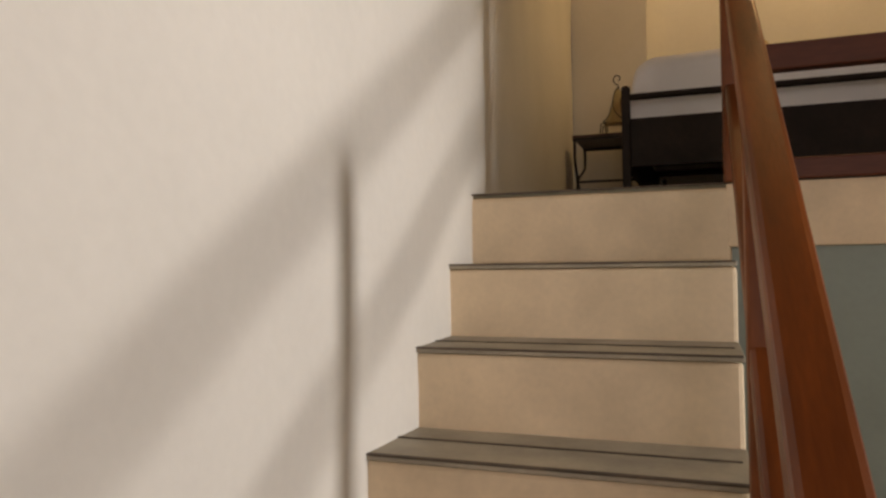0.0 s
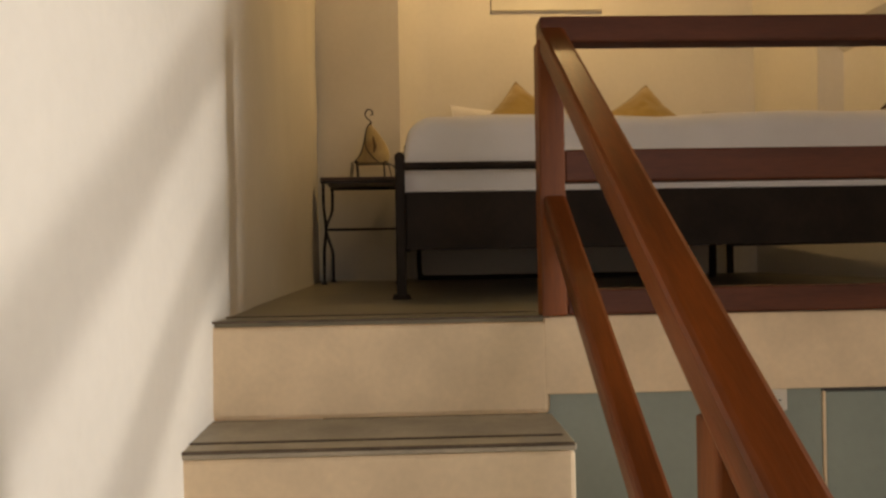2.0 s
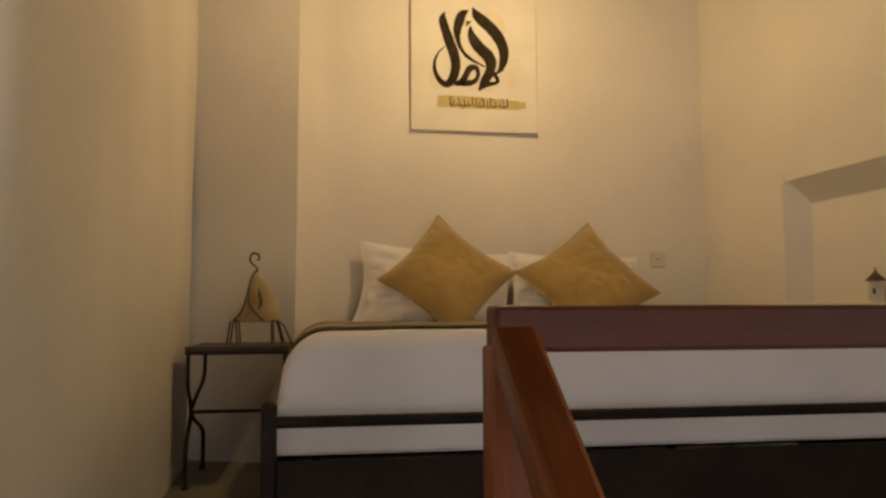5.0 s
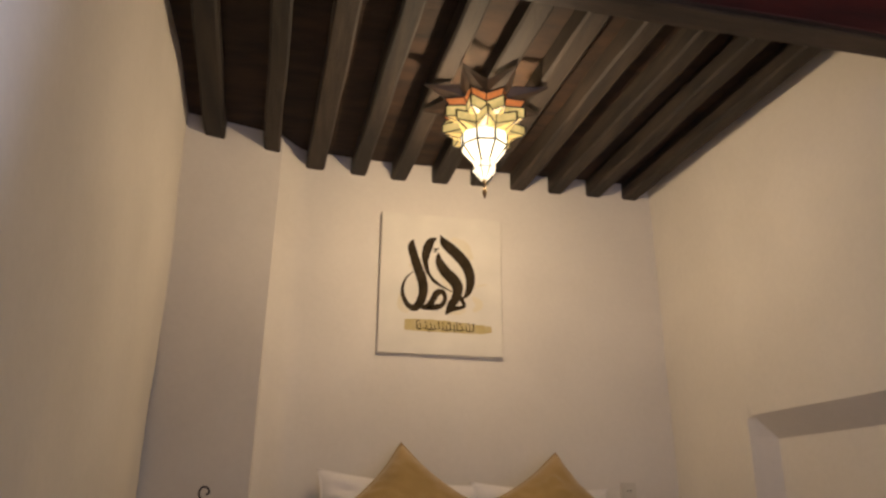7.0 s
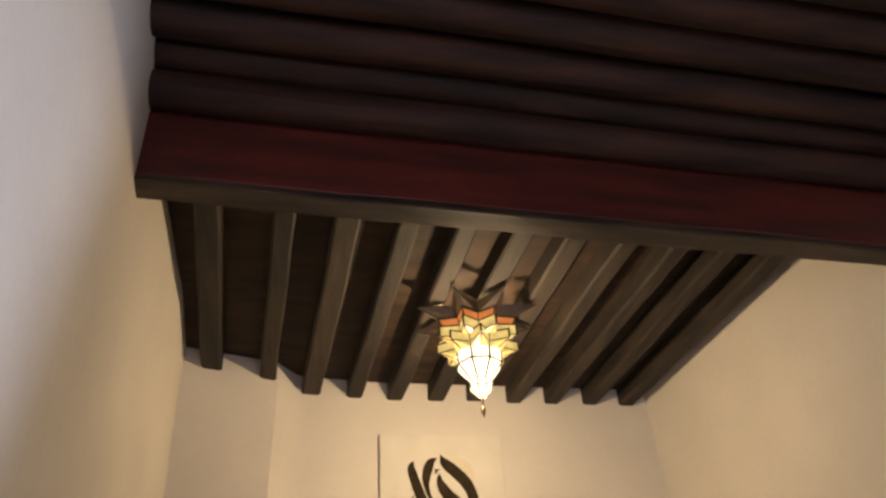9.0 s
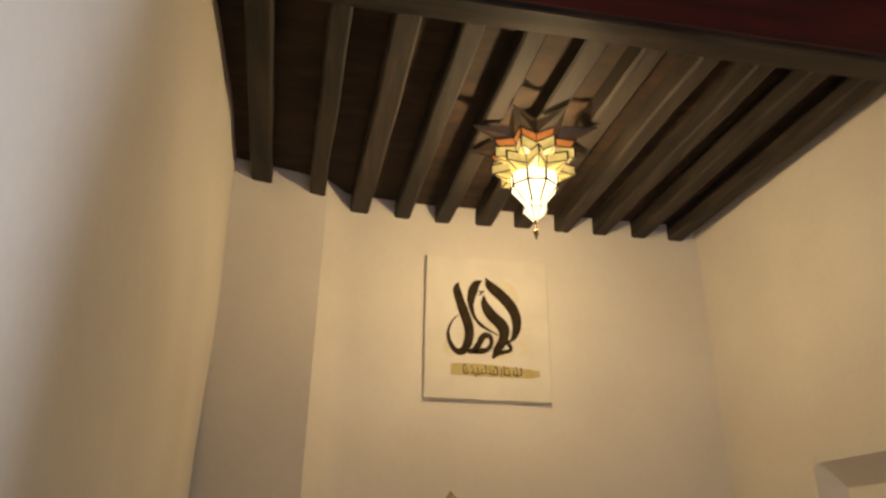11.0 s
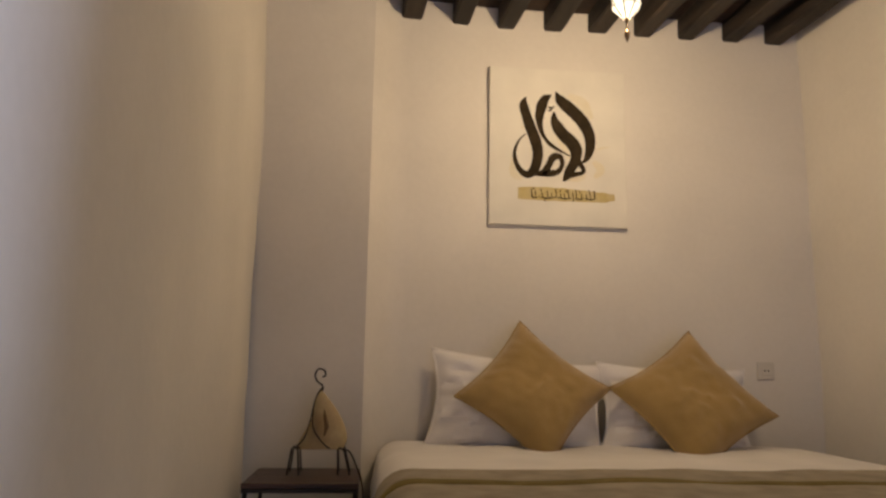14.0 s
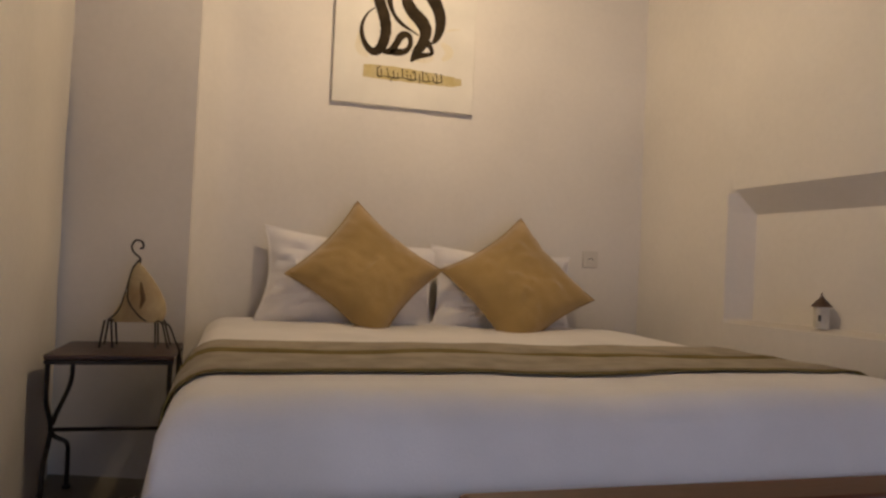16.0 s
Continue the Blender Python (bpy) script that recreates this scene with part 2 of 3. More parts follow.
tagged(part("wall_back", sheet(steps_between(0.30, 2.75, 0.04), steps_between(-0.17, ZT, 0.08), back_place, (0, 0.3, 0)), PLASTER, smooth=True),
       "whitewashed plaster wall behind the bed head", "wall", kind="structure")


def diag_place(s, z):
    k = ease(1.3, 2.45, z)
    a, b = Vector((-0.125 + 0.03 * k, 2.44 - 0.185 * k, 0)), Vector((0.336, 2.300 + 0.090 * k, 0))
    p = a.lerp(b, s)
    return (p.x, p.y + wob(s, 9, z, 1.4, 0.008), z)


tagged(part("wall_corner", sheet(steps_between(-0.15, 1, 0.1), steps_between(-0.17, ZT, 0.08), diag_place, (0, 0.35, 0)), PLASTER, smooth=True),
       "slanting plastered corner wall beside the bed", "wall", kind="structure")

# hall's unseen end wall, its opening added to hold the fill lamp
for x0, x1, z0, z1 in ((-0.4, 0.80, ZB, ZT), (2.10, 3.05, ZB, ZT), (0.80, 2.10, ZB, -0.50), (0.80, 2.10, 1.40, ZT)):
    tagged(part("wall_hall_end", sheet(steps_between(x0, x1, 0.2), steps_between(z0, z1, 0.2), lambda x, z: (x, -3.80 + wob(x, 5, z, 1.3, 0.01), z), (0, -0.3, 0)),
                PLASTER, smooth=True), "whitewashed end wall of the stair hall", "wall", kind="structure")
tagged(part("floor_hall", box(-0.4, -4.1, ZB - 0.15, 3.05, 0.05, ZB), FLOOR), "polished beige cement floor of the lower hall", "floor", kind="structure")

# raised sleeping platform
tagged(part("floor", box(-0.35, 0.012, -0.165, 2.80, 2.80, 0.0, 0.004), FLOOR), "polished olive-beige cement floor of the sleeping platform", "floor", kind="structure")
tagged(part("platform_edge", box(0.69, 0.0, -0.168, 2.515, 0.0115, -0.002, 0.003), CREAM), "cream painted edge beam of the sleeping platform", "trim", kind="structure")


# ---- stairs ----
stairs = thing("staircase", 0, 0, 0, "cream painted masonry stairs with dark striped cement treads", "staircase", kind="structure")
STEPS = [(0.0, 0.0), (-0.243, -0.207), (-0.530, -0.392)] + [(-0.500 - 0.277 * k, -0.386 - 0.182 * k) for k in range(1, 9)]
for i, (y, z) in enumerate(STEPS):
    below = STEPS[i + 1][1] if i + 1 < len(STEPS) else ZB
    nexty = STEPS[i - 1][0] if i else 0.16
    bm = box(-0.06, y, max(ZB, below - 0.02) if i else below, 0.700, nexty + 0.0 if i else 0.0118, z - 0.012, 0.010)
    for v in bm.verts:
        v.co.x += wob(v.co.y, i, v.co.z, 2, 0.004)
    step = part("step", bm, CREAM, stairs)
    if i:
        part("tread", box(-0.06, y - 0.006, z - 0.0118, 0.703, nexty - 0.001, z, 0.003), TREAD, step, "worn grey-beige cement tread")
    part("strip", box(-0.03, y - 0.0075, z - 0.003, 0.700, y + 0.004, z + 0.0015, 0.001), STRIP, step, "dark brown edge strip")
    back = 0.098 if i == 0 else 0.052 if i == 1 else 0.135 if i > 1 else 0.05
    part("strip", box(-0.03, y + back, z + 0.0002, 0.690, y + back + 0.009, z + 0.0025, 0.001), STRIP, step, "dark brown edge strip")
# solid masonry below the flight
bm = bmesh.new()
prof = [(-2.72, ZB), (0.0, ZB), (0.0, -0.35)] + [(y + 0.06, z - 0.25) for y, z in STEPS[1:] if z - 0.25 > ZB]
lo = [bm.verts.new((-0.05, y, z)) for y, z in prof]
hi = [bm.verts.new((0.690, y, z)) for y, z in prof]
for k in range(len(prof)):
    q = (k + 1) % len(prof)
    bm.faces.new((lo[k], lo[q], hi[q], hi[k]))
bm.faces.new(lo)
bm.faces.new(hi)
part("core", bm, CREAM, stairs)

# grey-green wall and cupboard under the platform
tagged(part("wall_under_platform", box(0.690, 0.014, ZB, 1.2965, 0.12, -0.1675, 0.002), TEAL), "grey-green painted wall below the sleeping platform", "wall", kind="structure")
cup = thing("cupboard_door", 1.3, 0.02, ZB, "grey-green painted cupboard door below the platform", "door")
part("leaf", box(0.0035, -0.008, 0.01, 0.76, 0.03, 1.742, 0.003), TEAL, cup)
part("edge", box(-0.003, -0.010, 0.005, 0.0030, 0.03, 1.745, 0.001), CREAM, cup, "pale worn door edge")
# solid strip coloured dark for the shade above the door
part("head_gap_shade", box(-0.005, -0.010, 1.7445, 0.76, 0.03, 1.7525), SLOT, cup, "dark strip painted as the shaded gap over the door")
tagged(part("wall_under_platform", box(2.068, 0.014, ZB, 2.52, 0.12, -0.1675, 0.002), TEAL), "grey-green painted wall below the sleeping platform", "wall", kind="structure")
tagged(part("wall_behind_cupboard", box(1.291, 0.06, ZB, 2.068, 0.12, -0.1675), TEAL), "grey-green painted wall below the sleeping platform", "wall", kind="structure")


def wall_socket(x, y, z, w, label):
    s = thing("wall_socket", x, y, z, label, "socket")
    part("plate", box(-w / 2, -0.009, -w / 2, w / 2, 0.012, w / 2, 0.004), PLASTIC, s)
    part("well", box(-w * 0.26, -0.012, -w * 0.26, w * 0.26, -0.006, w * 0.26, 0.002), PLASTIC, s)
    for dx in (-0.10, 0.10):
        part("hole", tube([(dx * w, -0.0135, 0), (dx * w, -0.010, 0)], w * 0.05), SLOT, s, "dark socket hole")
    return s


wall_socket(1.193, 0.014, -0.192, 0.048, "small white socket on the grey-green wall")

# ---- ceiling over the bed ----
tagged(part("ceiling", box(-0.35, 0.70, 2.545, 2.80, 2.80, 2.70), BOARD), "dark aged board ceiling over the bed", "ceiling", kind="structure")
XB = [0.008, 0.275, 0.500, 0.723, 0.942, 1.160, 1.378, 1.595, 1.812, 2.030, 2.250]
for i, x in enumerate(XB):
    rng = random.Random(i)
    bm = bmesh.new()
    bw = 0.041 + rng.uniform(-0.005, 0.005)
    ends = steps_between(0.70, 2.66, 0.14)
    rings = []
    for y in ends:
        cx = x + 0.062 * (2.55 - y) + wob(i * 3.1, y, 0, 2.2, 0.008)
        zz = 2.447 + wob(i * 5.3, y, 4, 2.0, 0.006)
        c = 0.008
        rings.append([bm.verts.new(p) for p in ((cx - bw, y, 2.56), (cx - bw - 0.002, y, zz + c), (cx - bw + c, y, zz), (cx + bw - c, y, zz), (cx + bw + 0.002, y, zz + c), (cx + bw, y, 2.56))])
    for r0, r1 in zip(rings, rings[1:]):
        for k in range(6):
            bm.faces.new((r0[k], r0[(k + 1) % 6], r1[(k + 1) % 6], r1[k]))
    bm.faces.new(rings[0])
    bm.faces.new(rings[-1])
    tagged(part("ceiling_beam", bm, BEAM), "aged dark brown wooden ceiling beam", "beam", "beams over the bed")

# ---- red fascia and stepped logs over the stair hall ----
def along(name, y, z, prof_pts, material, x0=-0.2, x1=2.72, slant=0.03, amp=0.006, smooth=False):
    bm = bmesh.new()
    rings = []
    for x in steps_between(x0, x1, 0.18):
        k = (x - x0) / (x1 - x0)
        rings.append([bm.verts.new((x, y + slant * 2.2 * k + a + wob(x, a * 9, b * 9 + y, 1.9, amp), z - 0.03 * k + b + wob(x, a * 7, b * 5 + z, 2.3, amp))) for a, b in prof_pts])
    n = len(prof_pts)
    for r0, r1 in zip(rings, rings[1:]):
        for q in range(n):
            bm.faces.new((r0[q], r0[(q + 1) % n], r1[(q + 1) % n], r1[q]))
    bm.faces.new(rings[0])
    bm.faces.new(rings[-1])
    return part(name, bm, material, smooth=smooth)


fascia = tagged(along("fascia_beam", 0.65, 2.224, [(0, 0.004), (0.004, 0), (0.075, 0), (0.078, 0.276), (0.0, 0.276), (-0.012, 0.226)], REDBEAM),
       "red-stained carved wooden fascia beam across the room", "beam")
lip = along("lip", 0.648, 2.199, [(0, 0.004), (0.006, 0), (0.086, 0), (0.090, 0.004), (0.090, 0.024), (0.002, 0.024)], LIP)
lip.parent = fascia
lip["label"] = "worn brown lower edge"
ROUND = [(0.062 * math.cos(k * math.tau / 12), 0.062 * math.sin(k * math.tau / 12)) for k in range(12)]
for y, z in ((0.60, 2.515), (0.545, 2.625), (0.415, 2.625), (0.27, 2.64), (0.13, 2.64), (-0.01, 2.64)) + tuple((-0.15 - 0.14 * k, 2.64) for k in range(27)):
    tagged(along("ceiling_log", y, z, ROUND, LOG, slant=0.03, smooth=True), "dark reddish round ceiling log", "log", "logs over the stair hall")
tagged(part("ceiling_hall", box(-0.35, -4.1, 2.68, 3.05, 0.70, 2.80), BOARD), "dark board ceiling of the stair hall", "ceiling", kind="structure")


# ---- wooden railing ----
railing = thing("railing", 0.72, 0, 0, "varnished red-brown wooden railing round the stair opening", "railing")


def sloped(name, y0, z0, y1, z1, w, h, label=""):
    """A rail of width w and height h whose top line runs from (y0, z0) down to (y1, z1)."""
    L = math.hypot(y1 - y0, z1 - z0)
    ang = math.degrees(math.atan2(z1 - z0, y1 - y0))
    return part(name, box(-w / 2, 0, -h, w / 2, L, 0, 0.008), MAHOG, railing, label, m=pose(-0.005, y0, z0, ang, 0, 0))


part("newel", box(-0.036, -0.022, 0.0, 0.018, 0.036, 0.585, 0.004), MAHOGZ, railing)
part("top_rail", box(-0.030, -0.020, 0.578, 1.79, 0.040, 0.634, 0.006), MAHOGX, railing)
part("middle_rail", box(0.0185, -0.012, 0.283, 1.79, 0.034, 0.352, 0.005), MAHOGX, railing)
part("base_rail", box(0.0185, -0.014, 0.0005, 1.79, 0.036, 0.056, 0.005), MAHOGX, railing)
sloped("handrail", -2.30, 0.622 - 0.68 * 2.30, -0.012, 0.614, 0.054, 0.048)
sloped("sloped_middle_rail", -2.30, 0.272 - 0.68 * 2.30, -0.0225, 0.257, 0.046, 0.042)
for y in (-0.87, -1.98):
    part("post", box(-0.030, y - 0.026, 0.55 + 0.68 * y - 0.88, 0.022, y + 0.026, 0.570 + 0.68 * y, 0.004), MAHOGZ, railing)
part("end_post", box(1.765, -0.016, 0.057, 1.787, 0.030, 0.577, 0.004), MAHOGZ, railing)


# ---- bed ----
BX0, BX1, BY0, BY1 = 0.375, 2.17, 0.735, 2.50
frame_ob = thing("bed", 0, 0, 0, "dark brown metal double bed frame with a low foot rail", "bed")
for x in (0.372, 2.17):
    part("post", box(x - 0.015, 0.655, 0.012, x + 0.015, 0.690, 0.432, 0.005), BEDIRON, frame_ob)
    part("finial", tube([(x, 0.672, 0.428), (x, 0.672, 0.440), (x, 0.672, 0.447)], 0.017, 10, [1, 0.9, 0.4]), BEDIRON, frame_ob)
    part("foot", tube([(x, 0.672, 0.0), (x, 0.672, 0.015)], 0.030, 12, [1, 0.8]), BEDIRON, frame_ob)
    part("leg", box(x - 0.015, 2.46, 0.0, x + 0.015, 2.495, 0.33, 0.004), BEDIRON, frame_ob)
    part("side_panel", box(x - 0.010, 0.6905, 0.150, x + 0.010, 2.4595, 0.322, 0.004), BEDIRON, frame_ob)
part("foot_rail", tube([(0.387, 0.672, 0.404), (2.155, 0.672, 0.404)], 0.0125, 10), BEDIRON, frame_ob)
part("foot_panel", box(0.3875, 0.664, 0.148, 2.1545, 0.684, 0.325, 0.004), BEDIRON, frame_ob)
for y in (1.0, 1.5, 2.0):
    part("slat", box(0.383, y - 0.04, 0.275, 2.16, y + 0.04, 0.298, 0.003), BEDIRON, frame_ob)
part("middle_leg", tube([(1.873, 1.993, 0.0), (1.873, 1.993, 0.275)], 0.018, 10), BEDIRON, frame_ob)
part("floor_bar", tube(smooth_path([(0.425, 2.20, 0.276), (0.425, 2.20, 0.06), (0.440, 2.20, 0.022), (0.480, 2.20, 0.014), (1.20, 2.20, 0.014), (1.85, 2.20, 0.014)], 6), 0.012, 8), BEDIRON, frame_ob, smooth=True)


def bed_section(grow, zlow):
    """Cross-section of the made bed from one hem over the top to the other (x, z)."""
    r, top = 0.095, 0.583
    x0, x1 = BX0 + 0.012, BX1 - 0.012
    pts = [(x0 - grow - 0.006, zlow), (x0 - grow - 0.012, 0.42)]
    for k in range(7):
        a = math.pi - k * math.pi / 12
        pts.append((x0 + r + (r + grow) * math.cos(a), top - r + (r + grow) * math.sin(a)))
    for k in range(1, 24):
        x = x0 + r + (x1 - x0 - 2 * r) * k / 24
        pts.append((x, top + grow))
    for k in range(7):
        a = math.pi / 2 - k * math.pi / 12
        pts.append((x1 - r + (r + grow) * math.cos(a), top - r + (r + grow) * math.sin(a)))
    return pts + [(x1 + grow + 0.012, 0.42), (x1 + grow + 0.006, zlow)]


def bed_wave(x, y):
    return 0.013 * noise.noise(Vector((x * 2.3, y * 2.3, 0.5))) + 0.006 * noise.noise(Vector((x * 6, y * 9, 2.5)))


sec = bed_section(0.0, 0.326)
bm = bmesh.new()
rows = []
R = 0.085
stations = [(BY0 - 0.004, 'low', 0.0), (BY0 - 0.012, 'mid', 0.0)] + [(BY0 + R - R * math.cos(k * math.pi / 14), 'arc', R - R * math.sin(k * math.pi / 14)) for k in range(8)] + \
           [(y, 'top', 0.0) for y in steps_between(BY0 + R + 0.06, BY1, 0.07)]
for y, kind, drop in stations:
    row = []
    for x, z in sec:
        if kind == 'low':
            z = 0.326 + 0.006 * noise.noise(Vector((x * 14, 0, 0)))
        elif kind == 'mid':
            z = min(z, 0.43)
        else:
            z = max(0.326, z - drop * ease(0.33, 0.58, z))
        shrink = 0.03 * drop / R if kind == 'arc' else 0.0
        cx = (BX0 + BX1) / 2
        row.append(bm.verts.new((cx + (x - cx) * (1 - shrink * 0.3), y + (0.012 * noise.noise(Vector((x * 4, z * 4, 1))) if kind in ('low', 'mid') else 0),
                                 z + (bed_wave(x, y) if z > 0.4 else 0))))
    rows.append(row)
for r0, r1 in zip(rows, rows[1:]):
    for k in range(len(sec) - 1):
        bm.faces.new((r0[k], r0[k + 1], r1[k + 1], r1[k]))
bm.faces.new(rows[-1])
low = [r[0] for r in rows] + [r[-1] for r in reversed(rows)]
bm.faces.new(low)
bedding = part("duvet", bm, LINEN, smooth=True)
tagged(bedding, "plump white cotton duvet covering the bed mattress", "duvet")

part("hem", tube([(x, BY0 - 0.006 + 0.012 * noise.noise(Vector((x * 4, 1.3, 1))), 0.331) for x in steps_between(BX0 + 0.02, BX1 - 0.02, 0.06)], 0.006, 6), LINEN, bedding, smooth=True)

# runner across the bed; its thin first band paints the near edge's shadow
runner = thing("bed_runner", 0, 0, 0, "beige woven bed runner with olive stripes across the duvet", "bed runner")
for y0, y1, material, lab in ((1.010, 1.028, RUNDARK, "olive stripe, woven in mid-runner, painted shadow at the near edge"), (1.028, 1.27, RUNNER, ""), (1.27, 1.335, RUNDARK, "olive stripe, woven in mid-runner, painted shadow at the near edge"), (1.335, 1.57, RUNNER, "")):
    rs = bed_section(0.0075 if material is RUNNER else 0.0082, 0.36)
    yy = steps_between(y0, y1, 0.035)

    def run_place(k, y, rs=rs):
        x, z = rs[int(k)]
        return (x, y + 0.035 * noise.noise(Vector((x * 1.9, 0.3, 0))) + 0.014 * noise.noise(Vector((x * 6.0, 2.3, 0))), z + (bed_wave(x, y) if z > 0.4 else 0))
    bm = bmesh.new()
    g = [[bm.verts.new(run_place(k, y)) for y in yy] for k in range(len(rs))]
    for i in range(len(rs) - 1):
        for j in range(len(yy) - 1):
            bm.faces.new((g[i][j], g[i + 1][j], g[i + 1][j + 1], g[i][j + 1]))
    ob = part("band" if not lab else "stripe", bm, material, runner, lab, smooth=True)
    so = ob.modifiers.new("thick", 'SOLIDIFY')
    so.thickness, so.offset = 0.006, 0.0


def pillow_mesh(w, h, t, seed, n=28, pinch=0.13, crumple=0.05):
    bm = bmesh.new()
    for side in (1, -1):
        g = []
        for i in range(n + 1):
            row = []
            for j in range(n + 1):
                u, v = 2 * i / n - 1, 2 * j / n - 1
                sx = 1 - pinch * (1 - abs(v) ** 2) * 0.55
                sy = 1 - pinch * (1 - abs(u) ** 2) * 0.55
                k = max(0, (1 - u ** 4) * (1 - v ** 4)) ** 0.55
                crease = 0.10 * noise.noise(Vector((u * 2.2 + seed, v * 2.2, side))) + crumple * noise.noise(Vector((u * 6 + seed, v * 6, side * 2))) + crumple * 0.7 * abs(noise.noise(Vector((u * 9 + v * 4 + seed, v * 5 - u * 3, side * 3))))
                row.append(bm.verts.new((u * w / 2 * sx, side * t / 2 * k * (1 + crease * 1.6) * (0.75 + 0.25 * k), v * h / 2 * sy)))
            g.append(row)
        for i in range(n):
            for j in range(n):
                bm.faces.new((g[i][j], g[i + 1][j], g[i + 1][j + 1], g[i][j + 1]))
    bmesh.ops.remove_doubles(bm, verts=bm.verts[:], dist=0.0008)
    return bm


def seam_mesh(w, h, pinch=0.13, n=14):
    pts = []
    for a, b in (((-1, -1), (1, -1)), ((1, -1), (1, 1)), ((1, 1), (-1, 1)), ((-1, 1), (-1, -1))):
        for k in range(n):
            u, v = a[0] + (b[0] - a[0]) * k / n, a[1] + (b[1] - a[1]) * k / n
            pts.append((u * w / 2 * (1 - pinch * (1 - v * v) * 0.55), 0, v * h / 2 * (1 - pinch * (1 - u * u) * 0.55)))
    return tube(pts + [pts[0]], 0.0045, 6)


def cushion(name, centre, right, up, w, h, t, material, seed, label, category, pinch=0.13, diag=False, group="", crumple=0.10):
    e1 = Vector(right).normalized()
    e3 = (Vector(up) - e1 * Vector(up).dot(e1)).normalized()
    e2 = e3.cross(e1)
    m = Matrix((e1, e2, e3)).transposed().to_4x4()
    m = Matrix.Translation(centre) @ m
    if diag:
        m = m @ pose(0, 0, 0, 0, 45, 0)
    body = new(name)
    body.matrix_basis = m
    part("cover", pillow_mesh(w, h, t, seed, pinch=pinch, crumple=crumple), material, body, smooth=True)
    part("seam", seam_mesh(w, h, pinch), material, body, smooth=True)
    return tagged(body, label, category, group)


cushion("pillow", (0.962, 2.440, 0.735), (1, -0.02, -0.085), (0.04, 0.20, 1), 0.74, 0.40, 0.17, LINEN, 1.0, "white cotton pillow propped against the wall", "pillow", 0.20, group="pillows", crumple=0.22)
cushion("pillow", (1.625, 2.430, 0.718), (1, 0.02, -0.035), (0, 0.22, 1), 0.66, 0.38, 0.17, LINEN, 5.0, "crumpled white cotton pillow propped against the wall", "pillow", 0.20, group="pillows", crumple=0.32)
cushion("cushion", (1.003, 2.325, 0.790), (0.641, 0.0, 0.050), (-0.13, 0.21, 0.50), 0.455, 0.435, 0.17, VELVET, 2.0, "square mustard velvet cushion standing on its corner", "cushion", 0.22, True, "mustard cushions")
cushion("cushion", (1.636, 2.285, 0.762), (0.655, -0.10, -0.094), (0.017, 0.26, 0.485), 0.475, 0.465, 0.17, VELVET, 8.0, "square mustard velvet cushion leaning on a pillow", "cushion", 0.22, True, "mustard cushions")


# ---- picture with brush lettering ----
PX0, PX1, PZ0, PZ1 = 0.858, 1.488, 1.510, 2.246
pic = thing("canvas_picture", PX0, 2.545, PZ0, "unframed off-white canvas with black brush lettering and a gold band", "picture")
part("canvas", box(0, 0, 0, PX1 - PX0, 0.024, PZ1 - PZ0, 0.003), CANVAS, pic)


def canvas_xy(px, py):
    v = (py - 48) / 770
    return (px - 75 - 20 * v) / (670 + 20 * v) * (PX1 - PX0), (1 - v) * (PZ1 - PZ0)


def stroke(name, ctrl, material, level, label="", k=0.00095):
    """A flat brush stroke: control points x, y and width in units of the picture's own grid."""
    pts = smooth_path(ctrl, 7)
    bm = bmesh.new()
    prev = None
    for i, p in enumerate(pts):
        d = pts[min(i + 1, len(pts) - 1)][:2] - pts[max(i - 1, 0)][:2]
        d = d / (np.linalg.norm(d) + 1e-9)
        nx, ny = -d[1], d[0]
        w = max(p[2], 1.5) * 0.56 * (1 + 0.10 * noise.noise(Vector((p[0] * 0.05, p[1] * 0.05, level * 900))))
        a, b = canvas_xy(p[0] + nx * w, p[1] + ny * w), canvas_xy(p[0] - nx * w, p[1] - ny * w)
        cur = [bm.verts.new((q[0], y, q[1])) for q in (a, b) for y in (-level, 0.0005)]
        if prev:
            bm.faces.new((prev[0], prev[2], cur[2], cur[0]))
            bm.faces.new((prev[0], cur[0], cur[1], prev[1]))
            bm.faces.new((prev[2], cur[2], cur[3], prev[3]))
        prev = cur
    part(name, bm, material, pic, label)


for s_ in ([(470, 175, 20), (540, 215, 46), (590, 290, 20)], [(205, 500, 16), (205, 570, 30), (250, 600, 24)], [(600, 500, 16), (640, 540, 40), (610, 580, 16)],
           [(400, 330, 14), (450, 430, 30), (500, 500, 16)], [(470, 590, 18), (540, 580, 34), (560, 560, 12)], [(240, 345, 8), (280, 350, 14), (330, 345, 6)], [(615, 440, 4), (650, 432, 9), (685, 424, 3)]):
    stroke("wash", s_, WASH, 0.0006, "pale ochre wash")
stroke("gold_band", [(232, 668, 50), (300, 667, 57), (430, 668, 55), (560, 672, 50), (660, 675, 42), (714, 672, 26)], GOLD, 0.0010, "gold ochre band")
